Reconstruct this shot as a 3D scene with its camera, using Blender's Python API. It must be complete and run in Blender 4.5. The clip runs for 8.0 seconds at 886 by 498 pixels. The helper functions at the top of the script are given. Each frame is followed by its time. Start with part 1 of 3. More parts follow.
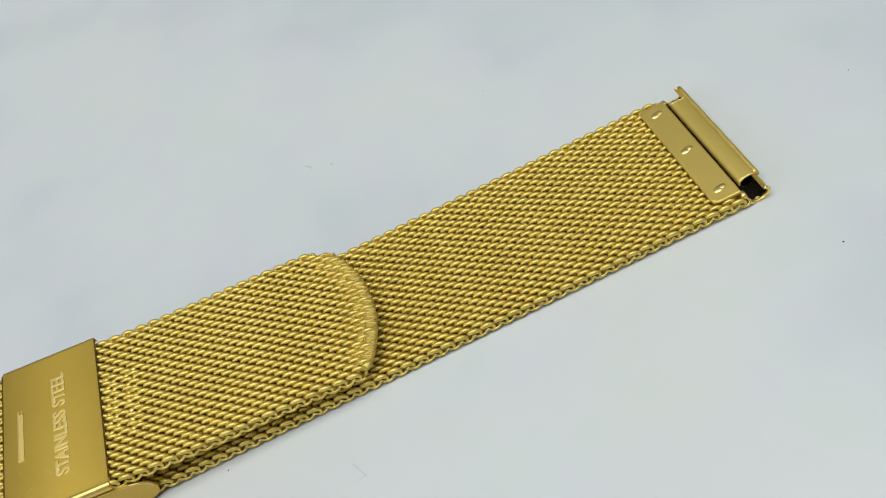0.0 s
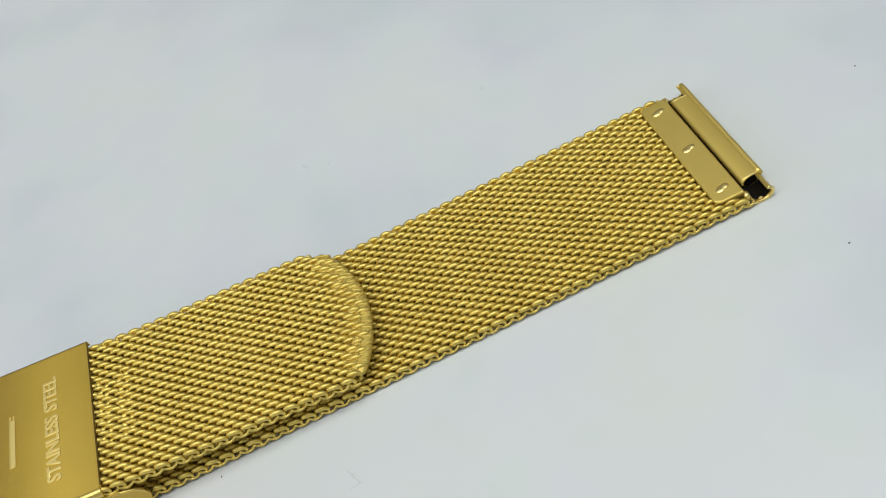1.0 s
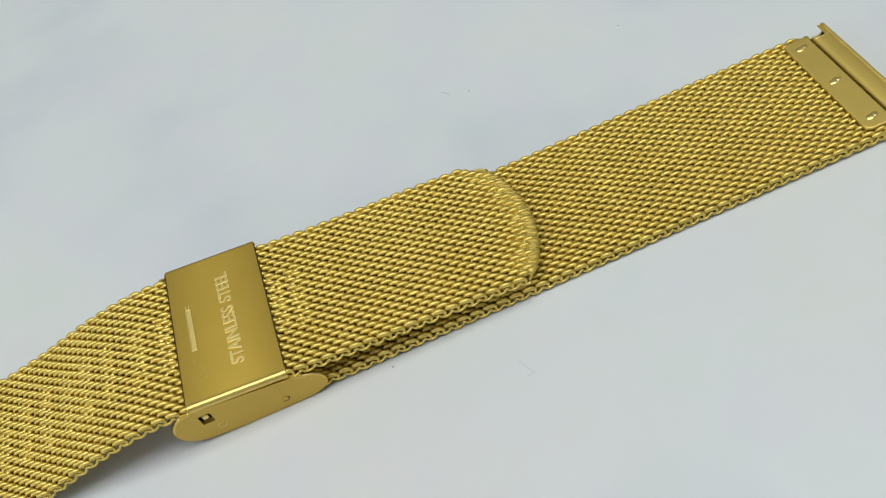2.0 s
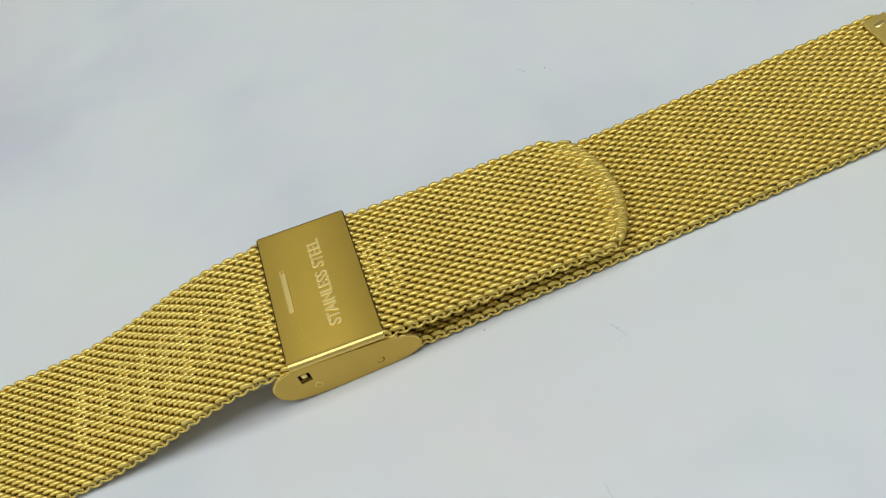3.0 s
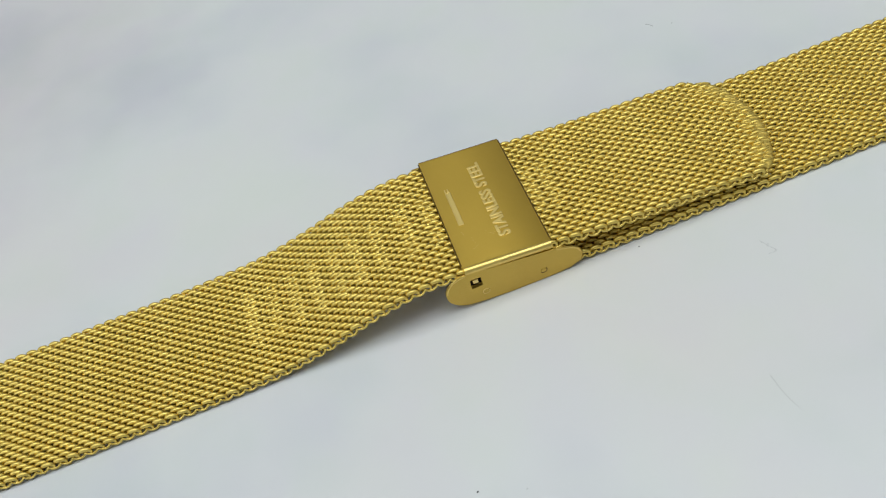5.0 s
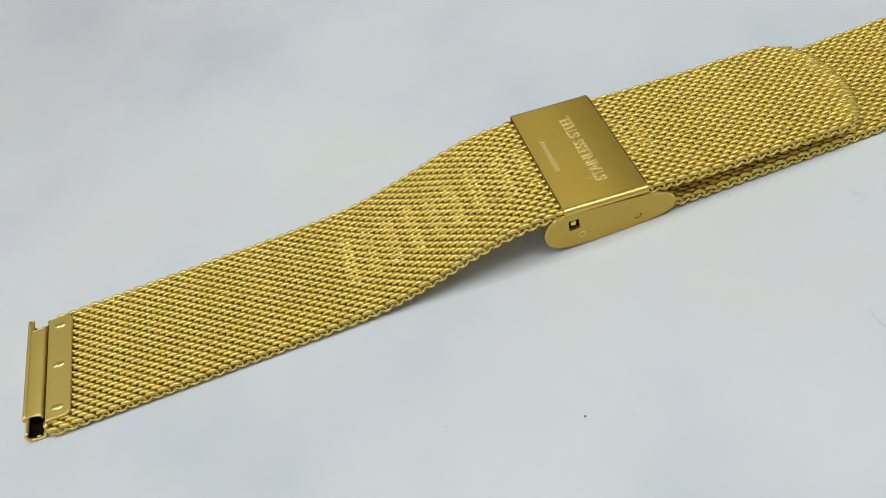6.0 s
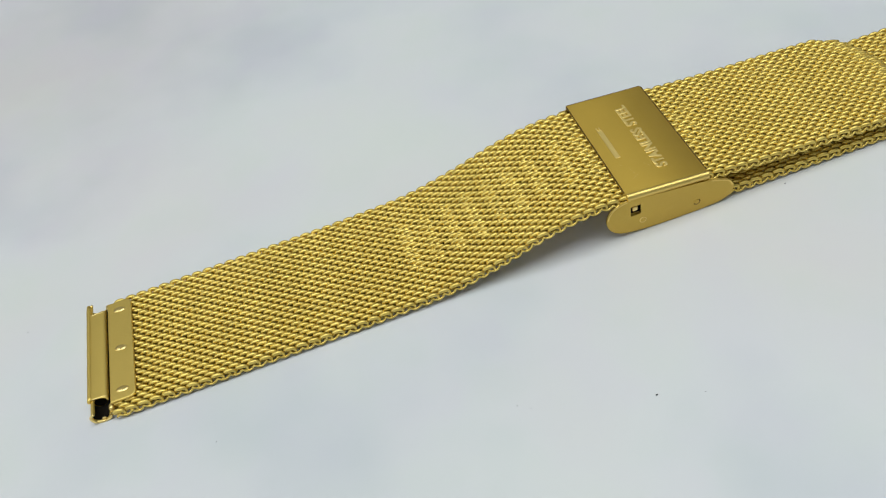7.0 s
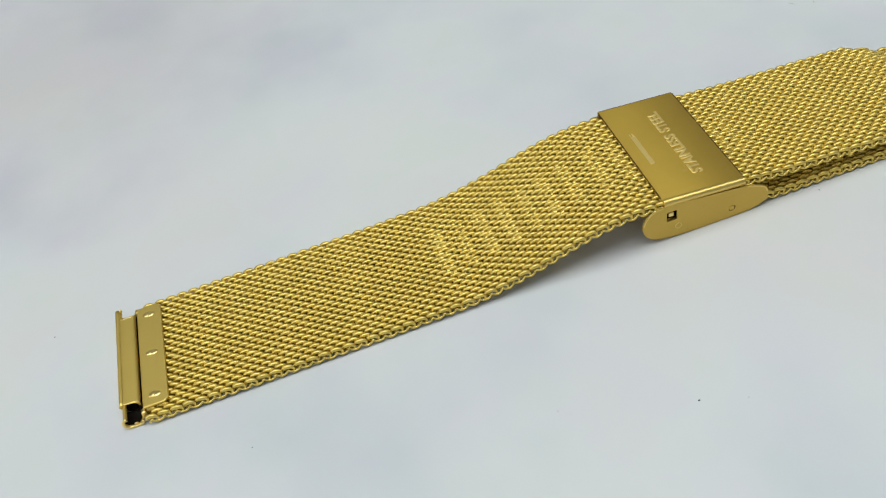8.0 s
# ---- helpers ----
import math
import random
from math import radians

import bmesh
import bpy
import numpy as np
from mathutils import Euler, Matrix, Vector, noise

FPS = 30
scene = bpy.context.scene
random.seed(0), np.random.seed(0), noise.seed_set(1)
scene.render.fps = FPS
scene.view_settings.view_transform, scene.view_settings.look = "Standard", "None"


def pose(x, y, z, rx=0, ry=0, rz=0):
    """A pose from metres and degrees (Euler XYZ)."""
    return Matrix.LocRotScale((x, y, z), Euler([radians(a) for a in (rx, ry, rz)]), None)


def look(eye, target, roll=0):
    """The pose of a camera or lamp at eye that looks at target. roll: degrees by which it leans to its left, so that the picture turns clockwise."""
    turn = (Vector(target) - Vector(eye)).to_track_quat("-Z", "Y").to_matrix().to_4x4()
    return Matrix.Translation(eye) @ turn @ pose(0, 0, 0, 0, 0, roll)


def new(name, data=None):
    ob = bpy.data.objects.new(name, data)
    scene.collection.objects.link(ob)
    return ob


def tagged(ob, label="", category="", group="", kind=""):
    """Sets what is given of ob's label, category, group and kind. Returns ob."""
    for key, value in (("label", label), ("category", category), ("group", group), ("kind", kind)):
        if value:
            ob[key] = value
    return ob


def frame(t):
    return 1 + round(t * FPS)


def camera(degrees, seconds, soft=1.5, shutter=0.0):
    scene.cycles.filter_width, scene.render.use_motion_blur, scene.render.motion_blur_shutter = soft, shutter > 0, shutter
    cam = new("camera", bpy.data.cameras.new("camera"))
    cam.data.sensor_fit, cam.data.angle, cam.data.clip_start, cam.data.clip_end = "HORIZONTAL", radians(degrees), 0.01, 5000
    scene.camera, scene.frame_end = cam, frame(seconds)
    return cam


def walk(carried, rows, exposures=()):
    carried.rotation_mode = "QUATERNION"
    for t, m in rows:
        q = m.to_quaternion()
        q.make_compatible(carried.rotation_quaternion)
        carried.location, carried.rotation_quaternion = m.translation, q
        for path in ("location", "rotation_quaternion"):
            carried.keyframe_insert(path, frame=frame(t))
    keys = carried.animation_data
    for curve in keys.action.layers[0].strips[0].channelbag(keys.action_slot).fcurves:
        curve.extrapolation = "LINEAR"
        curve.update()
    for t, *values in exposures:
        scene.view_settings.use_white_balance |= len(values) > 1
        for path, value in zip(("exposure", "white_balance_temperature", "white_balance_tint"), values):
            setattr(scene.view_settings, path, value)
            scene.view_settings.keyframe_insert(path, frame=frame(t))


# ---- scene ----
cam = camera(52.9, 8.0, soft=1.15)
PATH = [
    (0.0, look((0.04168, -0.06769, 0.08306), (0.04347, 0.01105, -0.00748), -24.69)),
    (0.3, look((0.04301, -0.06715, 0.08290), (0.04381, 0.01177, -0.00804), -25.46)),
    (0.5, look((0.04329, -0.06646, 0.08215), (0.04502, 0.01222, -0.00844), -25.11)),
    (0.8, look((0.04337, -0.06599, 0.08178), (0.04481, 0.01190, -0.00905), -25.04)),
    (1.0, look((0.04339, -0.06623, 0.08179), (0.04372, 0.01231, -0.00894), -25.67)),
    (1.2, look((0.04252, -0.06638, 0.08175), (0.04247, 0.01227, -0.00889), -25.73)),
    (1.5, look((0.03880, -0.06595, 0.08225), (0.03906, 0.01288, -0.00823), -24.86)),
    (1.6, look((0.03553, -0.06666, 0.08356), (0.03675, 0.01200, -0.00735), -23.81)),
    (1.7, look((0.03239, -0.06538, 0.08592), (0.03290, 0.01030, -0.00720), -23.91)),
    (1.8, look((0.02741, -0.06751, 0.08520), (0.02883, 0.00922, -0.00706), -23.20)),
    (1.9, look((0.02339, -0.06995, 0.08540), (0.02509, 0.00847, -0.00635), -22.66)),
    (2.0, look((0.01998, -0.07034, 0.08550), (0.02191, 0.00731, -0.00597), -22.39)),
    (2.2, look((0.01594, -0.07107, 0.08797), (0.01716, 0.00634, -0.00372), -22.26)),
    (3.3, look((0.00751, -0.07347, 0.08702), (0.00822, 0.00523, -0.00356), -22.76)),
    (3.5, look((0.00541, -0.07491, 0.08829), (0.00570, 0.00380, -0.00229), -22.29)),
    (3.8, look((0.00063, -0.07630, 0.08899), (0.00226, 0.00310, -0.00037), -21.20)),
    (4.0, look((-0.00165, -0.07710, 0.09057), (-0.00072, 0.00182, 0.00018), -21.15)),
    (4.3, look((-0.00587, -0.07860, 0.09036), (-0.00382, 0.00152, 0.00086), -20.46)),
    (4.5, look((-0.00894, -0.07956, 0.08991), (-0.00609, 0.00085, 0.00088), -19.94)),
    (4.7, look((-0.01109, -0.08001, 0.09109), (-0.00864, -0.00014, 0.00157), -20.21)),
    (5.8, look((-0.02898, -0.08530, 0.08961), (-0.02499, -0.00388, 0.00155), -17.80)),
    (6.0, look((-0.03165, -0.08700, 0.08928), (-0.02723, -0.00458, 0.00217), -17.66)),
    (6.2, look((-0.03415, -0.08624, 0.09027), (-0.02983, -0.00476, 0.00248), -17.65)),
    (6.5, look((-0.03904, -0.08652, 0.09085), (-0.03275, -0.00453, 0.00346), -16.40)),
    (6.8, look((-0.04082, -0.08738, 0.09002), (-0.03454, -0.00419, 0.00404), -16.60)),
    (7.0, look((-0.04279, -0.08750, 0.09029), (-0.03581, -0.00475, 0.00366), -16.12)),
    (7.2, look((-0.04431, -0.08734, 0.09047), (-0.03736, -0.00416, 0.00407), -16.08)),
    (7.5, look((-0.04615, -0.08664, 0.09076), (-0.03878, -0.00358, 0.00446), -15.80)),
    (7.8, look((-0.04815, -0.08582, 0.09052), (-0.03946, -0.00311, 0.00447), -15.05)),
    (8.0, look((-0.04854, -0.08613, 0.09038), (-0.03992, -0.00263, 0.00463), -15.13)),
]
walk(cam, PATH, [(0.0, -0.02), (1.5, -0.03), (2.2, -0.07), (4.7, -0.07), (6.0, -0.01), (8.0, -0.01)])

# ---- light and closed room ----
MM = 0.001

world = bpy.data.worlds.new("world")
scene.world = world
world.use_nodes = True
wn = world.node_tree.nodes
sky = wn.new("ShaderNodeTexSky")
sky.sky_type, sky.sun_disc = "NISHITA", False
sky.sun_elevation, sky.sun_rotation = radians(40), radians(150)
world.node_tree.links.new(sky.outputs["Color"], wn["Background"].inputs["Color"])
wn["Background"].inputs["Strength"].default_value = 0.08


def area_lamp(name, eye, target, size_x, size_y, watts, colour):
    data = bpy.data.lights.new(name, "AREA")
    data.shape, data.size, data.size_y, data.energy, data.color = "RECTANGLE", size_x, size_y, watts, colour
    ob = new(name, data)
    ob.matrix_world = look(eye, target)
    return ob


area_lamp("ceiling_lamp", (-0.1, -0.12, 1.66), (-0.1, -0.119, 0.0), 2.2, 1.1, 28.6, (0.942, 1.0, 1.0))
# unseen fill lamp, added to brighten the scene from the left
area_lamp("west_fill", (-1.75, -0.3, 0.75), (0.0, -0.1, 0.45), 1.1, 1.1, 7.5, (0.93, 0.98, 1.03))


# ---- materials ----
def material(name, colour, metallic=0.0, rough=0.4):
    mat = bpy.data.materials.new(name)
    mat.use_nodes = True
    b = mat.node_tree.nodes["Principled BSDF"]
    b.inputs["Base Color"].default_value = (*colour, 1)
    b.inputs["Metallic"].default_value = metallic
    b.inputs["Roughness"].default_value = rough
    return mat, mat.node_tree.nodes, mat.node_tree.links, b


def coords(nodes, links, scale=(1, 1, 1)):
    tc, mp = nodes.new("ShaderNodeTexCoord"), nodes.new("ShaderNodeMapping")
    mp.inputs["Scale"].default_value = scale
    links.new(tc.outputs["Object"], mp.inputs["Vector"])
    return mp.outputs["Vector"]


def noise_tex(nodes, links, vec, scale, detail=4.0, rough=0.55):
    n = nodes.new("ShaderNodeTexNoise")
    n.inputs["Scale"].default_value, n.inputs["Detail"].default_value = scale, detail
    n.inputs["Roughness"].default_value = rough
    links.new(vec, n.inputs["Vector"])
    return n.outputs["Fac"]


def ramp(nodes, links, fac, stops):
    r = nodes.new("ShaderNodeValToRGB")
    while len(r.color_ramp.elements) < len(stops):
        r.color_ramp.elements.new(0.5)
    for e, (p, c) in zip(r.color_ramp.elements, stops):
        e.position, e.color = p, (*c, 1)
    links.new(fac, r.inputs["Fac"])
    return r.outputs["Color"]


def map_range(nodes, links, fac, a, b, c, d):
    m = nodes.new("ShaderNodeMapRange")
    for k, v in zip(("From Min", "From Max", "To Min", "To Max"), (a, b, c, d)):
        m.inputs[k].default_value = v
    links.new(fac, m.inputs["Value"])
    return m.outputs["Result"]


def bump(nodes, links, b, height, strength, distance):
    n = nodes.new("ShaderNodeBump")
    n.inputs["Strength"].default_value, n.inputs["Distance"].default_value = strength, distance
    links.new(height, n.inputs["Height"])
    links.new(n.outputs["Normal"], b.inputs["Normal"])


def make_wire_gold():
    mat, n, l, b = material("gold_plated_wire", (0.77, 0.58, 0.155), 1.0, 0.3)
    v = coords(n, l)
    info = n.new("ShaderNodeObjectInfo")
    mix = n.new("ShaderNodeMix")
    mix.data_type = "RGBA"
    mix.inputs["A"].default_value = (0.727, 0.554, 0.142, 1)
    mix.inputs["B"].default_value = (0.787, 0.611, 0.170, 1)
    l.new(info.outputs["Random"], mix.inputs["Factor"])
    l.new(mix.outputs["Result"], b.inputs["Base Color"])
    l.new(map_range(n, l, noise_tex(n, l, v, 900), 0.3, 0.7, 0.44, 0.55), b.inputs["Roughness"])
    bump(n, l, b, noise_tex(n, l, v, 5000, 2), 0.15, 0.00003)
    return mat


def make_sheet_gold(name, colour, lo, hi, grain):
    mat, n, l, b = material(name, colour, 1.0, 0.35)
    v = coords(n, l, grain)
    fine = noise_tex(n, l, v, 5200, 4, 0.6)
    cloud = noise_tex(n, l, coords(n, l), 160, 3)
    l.new(ramp(n, l, cloud, ((0.3, tuple(c * 0.96 for c in colour)), (0.7, colour))), b.inputs["Base Color"])
    l.new(map_range(n, l, fine, 0.25, 0.75, lo, hi), b.inputs["Roughness"])
    bump(n, l, b, fine, 0.03, 0.000006)
    return mat


def make_table_white():
    mat, n, l, b = material("white_laminate", (0.62, 0.63, 0.635), 0.0, 0.42)
    v = coords(n, l)
    cloud = noise_tex(n, l, v, 22, 3, 0.5)
    tint = noise_tex(n, l, coords(n, l, (1.0, 1.6, 1.0)), 11, 2, 0.5)
    base = ramp(n, l, cloud, ((0.34, (0.555, 0.58, 0.61)), (0.50, (0.625, 0.64, 0.65)), (0.68, (0.64, 0.655, 0.635))))
    warm = ramp(n, l, tint, ((0.55, (1, 1, 1)), (0.75, (1.0, 0.955, 0.965))))
    mix = n.new("ShaderNodeMix")
    mix.data_type, mix.blend_type = "RGBA", "MULTIPLY"
    mix.inputs["Factor"].default_value = 1.0
    l.new(base, mix.inputs["A"])
    l.new(warm, mix.inputs["B"])
    patch = noise_tex(n, l, v, 70, 2, 0.6)
    hue = ramp(n, l, patch, ((0.36, (1.0, 0.985, 1.005)), (0.5, (1, 1, 1)), (0.64, (0.985, 1.0, 0.98))))
    mix2 = n.new("ShaderNodeMix")
    mix2.data_type, mix2.blend_type = "RGBA", "MULTIPLY"
    mix2.inputs["Factor"].default_value = 1.0
    l.new(mix.outputs["Result"], mix2.inputs["A"])
    l.new(hue, mix2.inputs["B"])
    # broad pinkish-grey area with a ragged border
    gap = n.new("ShaderNodeVectorMath")
    gap.operation = "DISTANCE"
    gap.inputs[1].default_value = (-0.094, 0.090, 0.0)
    l.new(v, gap.inputs[0])
    ragged = n.new("ShaderNodeMath")
    ragged.operation = "MULTIPLY_ADD"
    ragged.inputs[1].default_value = 0.045
    l.new(noise_tex(n, l, v, 45, 3, 0.6), ragged.inputs[0])
    l.new(gap.outputs["Value"], ragged.inputs[2])
    pinkish = n.new("ShaderNodeMix")
    pinkish.data_type, pinkish.blend_type = "RGBA", "MULTIPLY"
    l.new(map_range(n, l, ragged.outputs["Value"], 0.040, 0.085, 1.0, 0.0), pinkish.inputs["Factor"])
    l.new(mix2.outputs["Result"], pinkish.inputs["A"])
    pinkish.inputs["B"].default_value = (0.905, 0.865, 0.885, 1)
    l.new(pinkish.outputs["Result"], b.inputs["Base Color"])
    l.new(map_range(n, l, noise_tex(n, l, v, 60), 0.3, 0.7, 0.38, 0.5), b.inputs["Roughness"])
    bump(n, l, b, noise_tex(n, l, v, 2500, 3), 0.03, 0.00003)
    return mat


def make_plain(name, colour, rough, scale, amount):
    mat, n, l, b = material(name, colour, 0.0, rough)
    f = noise_tex(n, l, coords(n, l), scale, 5)
    l.new(ramp(n, l, f, ((0.3, tuple(c * (1 - amount) for c in colour)), (0.7, colour))), b.inputs["Base Color"])
    bump(n, l, b, f, 0.1, 0.0005)
    return mat


WIRE = make_wire_gold()
SHEET = make_sheet_gold("brushed_gold_sheet", (0.70, 0.482, 0.094), 0.49, 0.56, (1.0, 0.25, 1.0))
SATIN = make_sheet_gold("satin_gold_sheet", (0.74, 0.55, 0.15), 0.44, 0.56, (1.0, 1.0, 1.0))
SIDE_GOLD = make_sheet_gold("deep_gold_side", (0.62, 0.43, 0.095), 0.42, 0.56, (1.0, 1.0, 1.0))
MARK = make_sheet_gold("pale_gold_marking", (0.85, 0.67, 0.25), 0.50, 0.60, (1.0, 1.0, 1.0))
RIM = make_sheet_gold("pressed_gold_rim", (0.67, 0.51, 0.135), 0.52, 0.64, (1.0, 1.0, 1.0))
# dark gold that paints shade in pits and along edges, and the pin seam
SHADE_SEAM_GOLD = make_sheet_gold("shade_seam_dark_gold", (0.16, 0.10, 0.035), 0.5, 0.65, (1.0, 1.0, 1.0))
WELD = make_sheet_gold("bright_weld", (0.90, 0.70, 0.27), 0.30, 0.42, (1.0, 1.0, 1.0))
# near-black that paints the shade inside the hollow tubes and slits
DARK = make_plain("shade_black_bore", (0.012, 0.009, 0.006), 0.95, 900, 0.5)
DARK.node_tree.nodes["Principled BSDF"].inputs["Specular IOR Level"].default_value = 0.1
TABLE = make_table_white()
WALL = make_plain("room_paint", (0.62, 0.61, 0.59), 0.8, 3, 0.06)
# dark brown for the painted shade inside the clasp's square holes
RECESS = make_plain("recess_shade_brown", (0.030, 0.013, 0.009), 0.8, 900, 0.4)
FLOOR = make_plain("room_floor", (0.34, 0.30, 0.26), 0.6, 4, 0.3)
DUST = make_plain("dark_dust", (0.06, 0.06, 0.07), 0.8, 2000, 0.4)


# ---- mesh helpers ----
def mesh_of(name, verts, faces, mat, smooth=True):
    me = bpy.data.meshes.new(name)
    me.from_pydata([tuple(float(c) for c in v) for v in verts], [], faces)
    me.materials.append(mat)
    if smooth:
        me.polygons.foreach_set("use_smooth", [True] * len(me.polygons))
    me.update()
    return me


def link(name, me, parent=None, label="", m=None):
    ob = new(name, me)
    if parent is not None:
        ob.parent = parent
    if m is not None:
        ob.matrix_local = m
    return tagged(ob, label)


def part(name, bm, mat, parent, label="", smooth=True):
    me = bpy.data.meshes.new(name)
    bmesh.ops.recalc_face_normals(bm, faces=bm.faces)
    bm.to_mesh(me)
    bm.free()
    me.materials.append(mat)
    if smooth:
        me.polygons.foreach_set("use_smooth", [True] * len(me.polygons))
    return link(name, me, parent, label)


def tube_data(pts, radius, sides=7, caps=True, offset=0):
    """Verts and faces of a round wire along pts; radius may be one number or one per point."""
    p = np.asarray(pts, float)
    rad = np.broadcast_to(np.asarray(radius, float), (len(p),))
    tan = np.gradient(p, axis=0)
    tan /= np.linalg.norm(tan, axis=1)[:, None] + 1e-12
    ref = np.cross(tan[0], (0.31, 0.9, 0.29))
    ref /= np.linalg.norm(ref)
    verts, faces = [], []
    for k in range(len(p)):
        ref = ref - tan[k] * (ref @ tan[k])
        ref /= np.linalg.norm(ref)
        other = np.cross(tan[k], ref)
        for s in range(sides):
            a = 2 * math.pi * s / sides
            verts.append(p[k] + rad[k] * (math.cos(a) * ref + math.sin(a) * other))
    for k in range(len(p) - 1):
        for s in range(sides):
            a, b2 = k * sides + s, k * sides + (s + 1) % sides
            faces.append((a + offset, b2 + offset, b2 + sides + offset, a + sides + offset))
    if caps:
        faces.append(tuple(offset + s for s in reversed(range(sides))))
        faces.append(tuple(offset + (len(p) - 1) * sides + s for s in range(sides)))
    return verts, faces


def joined(pieces):
    verts, faces = [], []
    for v, f in pieces:
        faces += [tuple(i + len(verts) for i in face) for face in f]
        verts += list(v)
    return verts, faces


def box_bm(x0, x1, y0, y1, z0, z1, bevel=0.0, seg=2):
    bm = bmesh.new()
    bmesh.ops.create_cube(bm, size=1.0)
    for v in bm.verts:
        v.co = Vector((x0 + (v.co.x + 0.5) * (x1 - x0), y0 + (v.co.y + 0.5) * (y1 - y0), z0 + (v.co.z + 0.5) * (z1 - z0)))
    if bevel:
        bmesh.ops.bevel(bm, geom=list(bm.edges), offset=bevel, segments=seg, profile=0.5, affect="EDGES")
    return bm


def smooth_loop(pts, per=6):
    """Closed Catmull-Rom loop through 2D points."""
    p, out = np.asarray(pts, float), []
    n = len(p)
    for k in range(n):
        a, b2, c, d = p[k - 1], p[k], p[(k + 1) % n], p[(k + 2) % n]
        for s in range(per):
            t = s / per
            out.append(0.5 * (2 * b2 + (c - a) * t + (2 * a - 5 * b2 + 4 * c - d) * t * t + (3 * b2 - a - 3 * c + d) * t ** 3))
    return out


def sheet_with_holes(outline, holes, y0, y1):
    """A plate in the xz plane between two y, with holes through it."""
    bm = bmesh.new()
    edges = []
    for loop in [outline, *holes]:
        vs = [bm.verts.new((q[0], y0, q[1])) for q in loop]
        edges += [bm.edges.new((vs[k], vs[(k + 1) % len(vs)])) for k in range(len(vs))]
    bmesh.ops.triangle_fill(bm, use_beauty=True, use_dissolve=False, edges=edges)
    ext = bmesh.ops.extrude_face_region(bm, geom=list(bm.faces))
    bmesh.ops.translate(bm, verts=[g for g in ext["geom"] if isinstance(g, bmesh.types.BMVert)], vec=(0, y1 - y0, 0))
    return bm


def bevelled(ob, width, segments=2):
    mod = ob.modifiers.new("bevel", "BEVEL")
    mod.width, mod.segments, mod.limit_method, mod.angle_limit = width, segments, "ANGLE", radians(40)
    return ob


# ---- room and table ----
def slab(name, x0, x1, y0, y1, z0, z1, mat, kind="structure", label="", category=""):
    ob = part(name, box_bm(x0, x1, y0, y1, z0, z1), mat, None, "", smooth=False)
    return tagged(ob, label, category, "", kind)


slab("floor", -1.8, 1.8, -1.8, 1.8, -0.85, -0.75, FLOOR)
slab("ceiling", -1.8, 1.8, -1.8, 1.8, 1.70, 1.80, WALL)
slab("wall_north", -1.8, 1.8, 1.8, 1.9, -0.85, 1.8, WALL)
slab("wall_south", -1.8, 1.8, -1.9, -1.8, -0.85, 1.8, WALL)
slab("wall_east", 1.8, 1.9, -1.9, 1.9, -0.85, 1.8, WALL)
# the unseen west wall has an opening added for the fill lamp
slab("wall_west", -1.9, -1.8, -1.9, -0.9, -0.85, 1.8, WALL)
slab("wall_west_far", -1.9, -1.8, 0.3, 1.9, -0.85, 1.8, WALL)
slab("wall_west_sill", -1.9, -1.8, -0.9, 0.3, -0.85, 0.15, WALL)
slab("wall_west_head", -1.9, -1.8, -0.9, 0.3, 1.35, 1.8, WALL)

table = tagged(part("table", box_bm(-0.6, 0.6, -0.4, 0.4, -0.03, 0.0, 0.003), TABLE, None, "", smooth=False),
               "white smooth tabletop with faint grey and pinkish clouding", "table")
for sx in (-0.55, 0.55):
    for sy in (-0.35, 0.35):
        part("leg", box_bm(sx - 0.025, sx + 0.025, sy - 0.025, sy + 0.025, -0.75, -0.03, 0.003), WALL, table)


# ---- watch band ----
band = tagged(new("watch_band"), "gold plated steel mesh watch band with sliding clasp on white table", "watch band")

STEP, PITCH = 0.832 * MM, 1.27 * MM      # coil to coil along the band, turn to turn across it
WIDE, HIGH, WIRE_R = 0.73 * MM, 0.54 * MM, 0.285 * MM
HALF, NEAR = 9.66 * MM, 10.00 * MM         # reach of the weave on either side of the middle line
TOP_RUN = 0.32 * MM                      # sideways run of a strand on the upper face


def coil_points(y_from, y_to, shift):
    per = 18
    pts, radii = [], []
    turns = int((y_to - y_from) / PITCH) + 2
    for k in range(-per, turns * per):
        t = 2 * math.pi * (k % per) / per
        turn = turns - 2 - k // per
        c, s = math.cos(t), math.sin(t)
        x = -WIDE * math.copysign(abs(c) ** 0.92, c)
        z = HIGH * abs(s) ** 0.76 if s > 0 else -0.46 * MM * abs(s)
        # upper half first (t from 0 to pi), then the lower half
        f = t / math.pi
        y = -TOP_RUN * (f - 0.5) if f <= 1 else -TOP_RUN * 0.5 - (PITCH - TOP_RUN) * (f - 1)
        y += y_from + turn * PITCH + shift
        # at the near edge the last turn dives down round the edge
        if y_from - PITCH * 0.6 <= y <= y_to + 0.0002 and (f <= 1.25 or y > y_from + 0.0001) and not (f < 1 and y < y_from - 0.00025):
            pts.append((x, max(y, y_from - 0.0002), z))
            # full on the upper face, drawn thin where it dives
            swell = WIRE_R + (0.035 if s > 0 else 0.0) * MM - 0.12 * MM * (1 - abs(s)) ** 0.8
            radii.append(swell + (0.05 * MM if y > y_from + 0.0009 else -0.06 * MM) * max(0.0, -s))
    return pts, radii


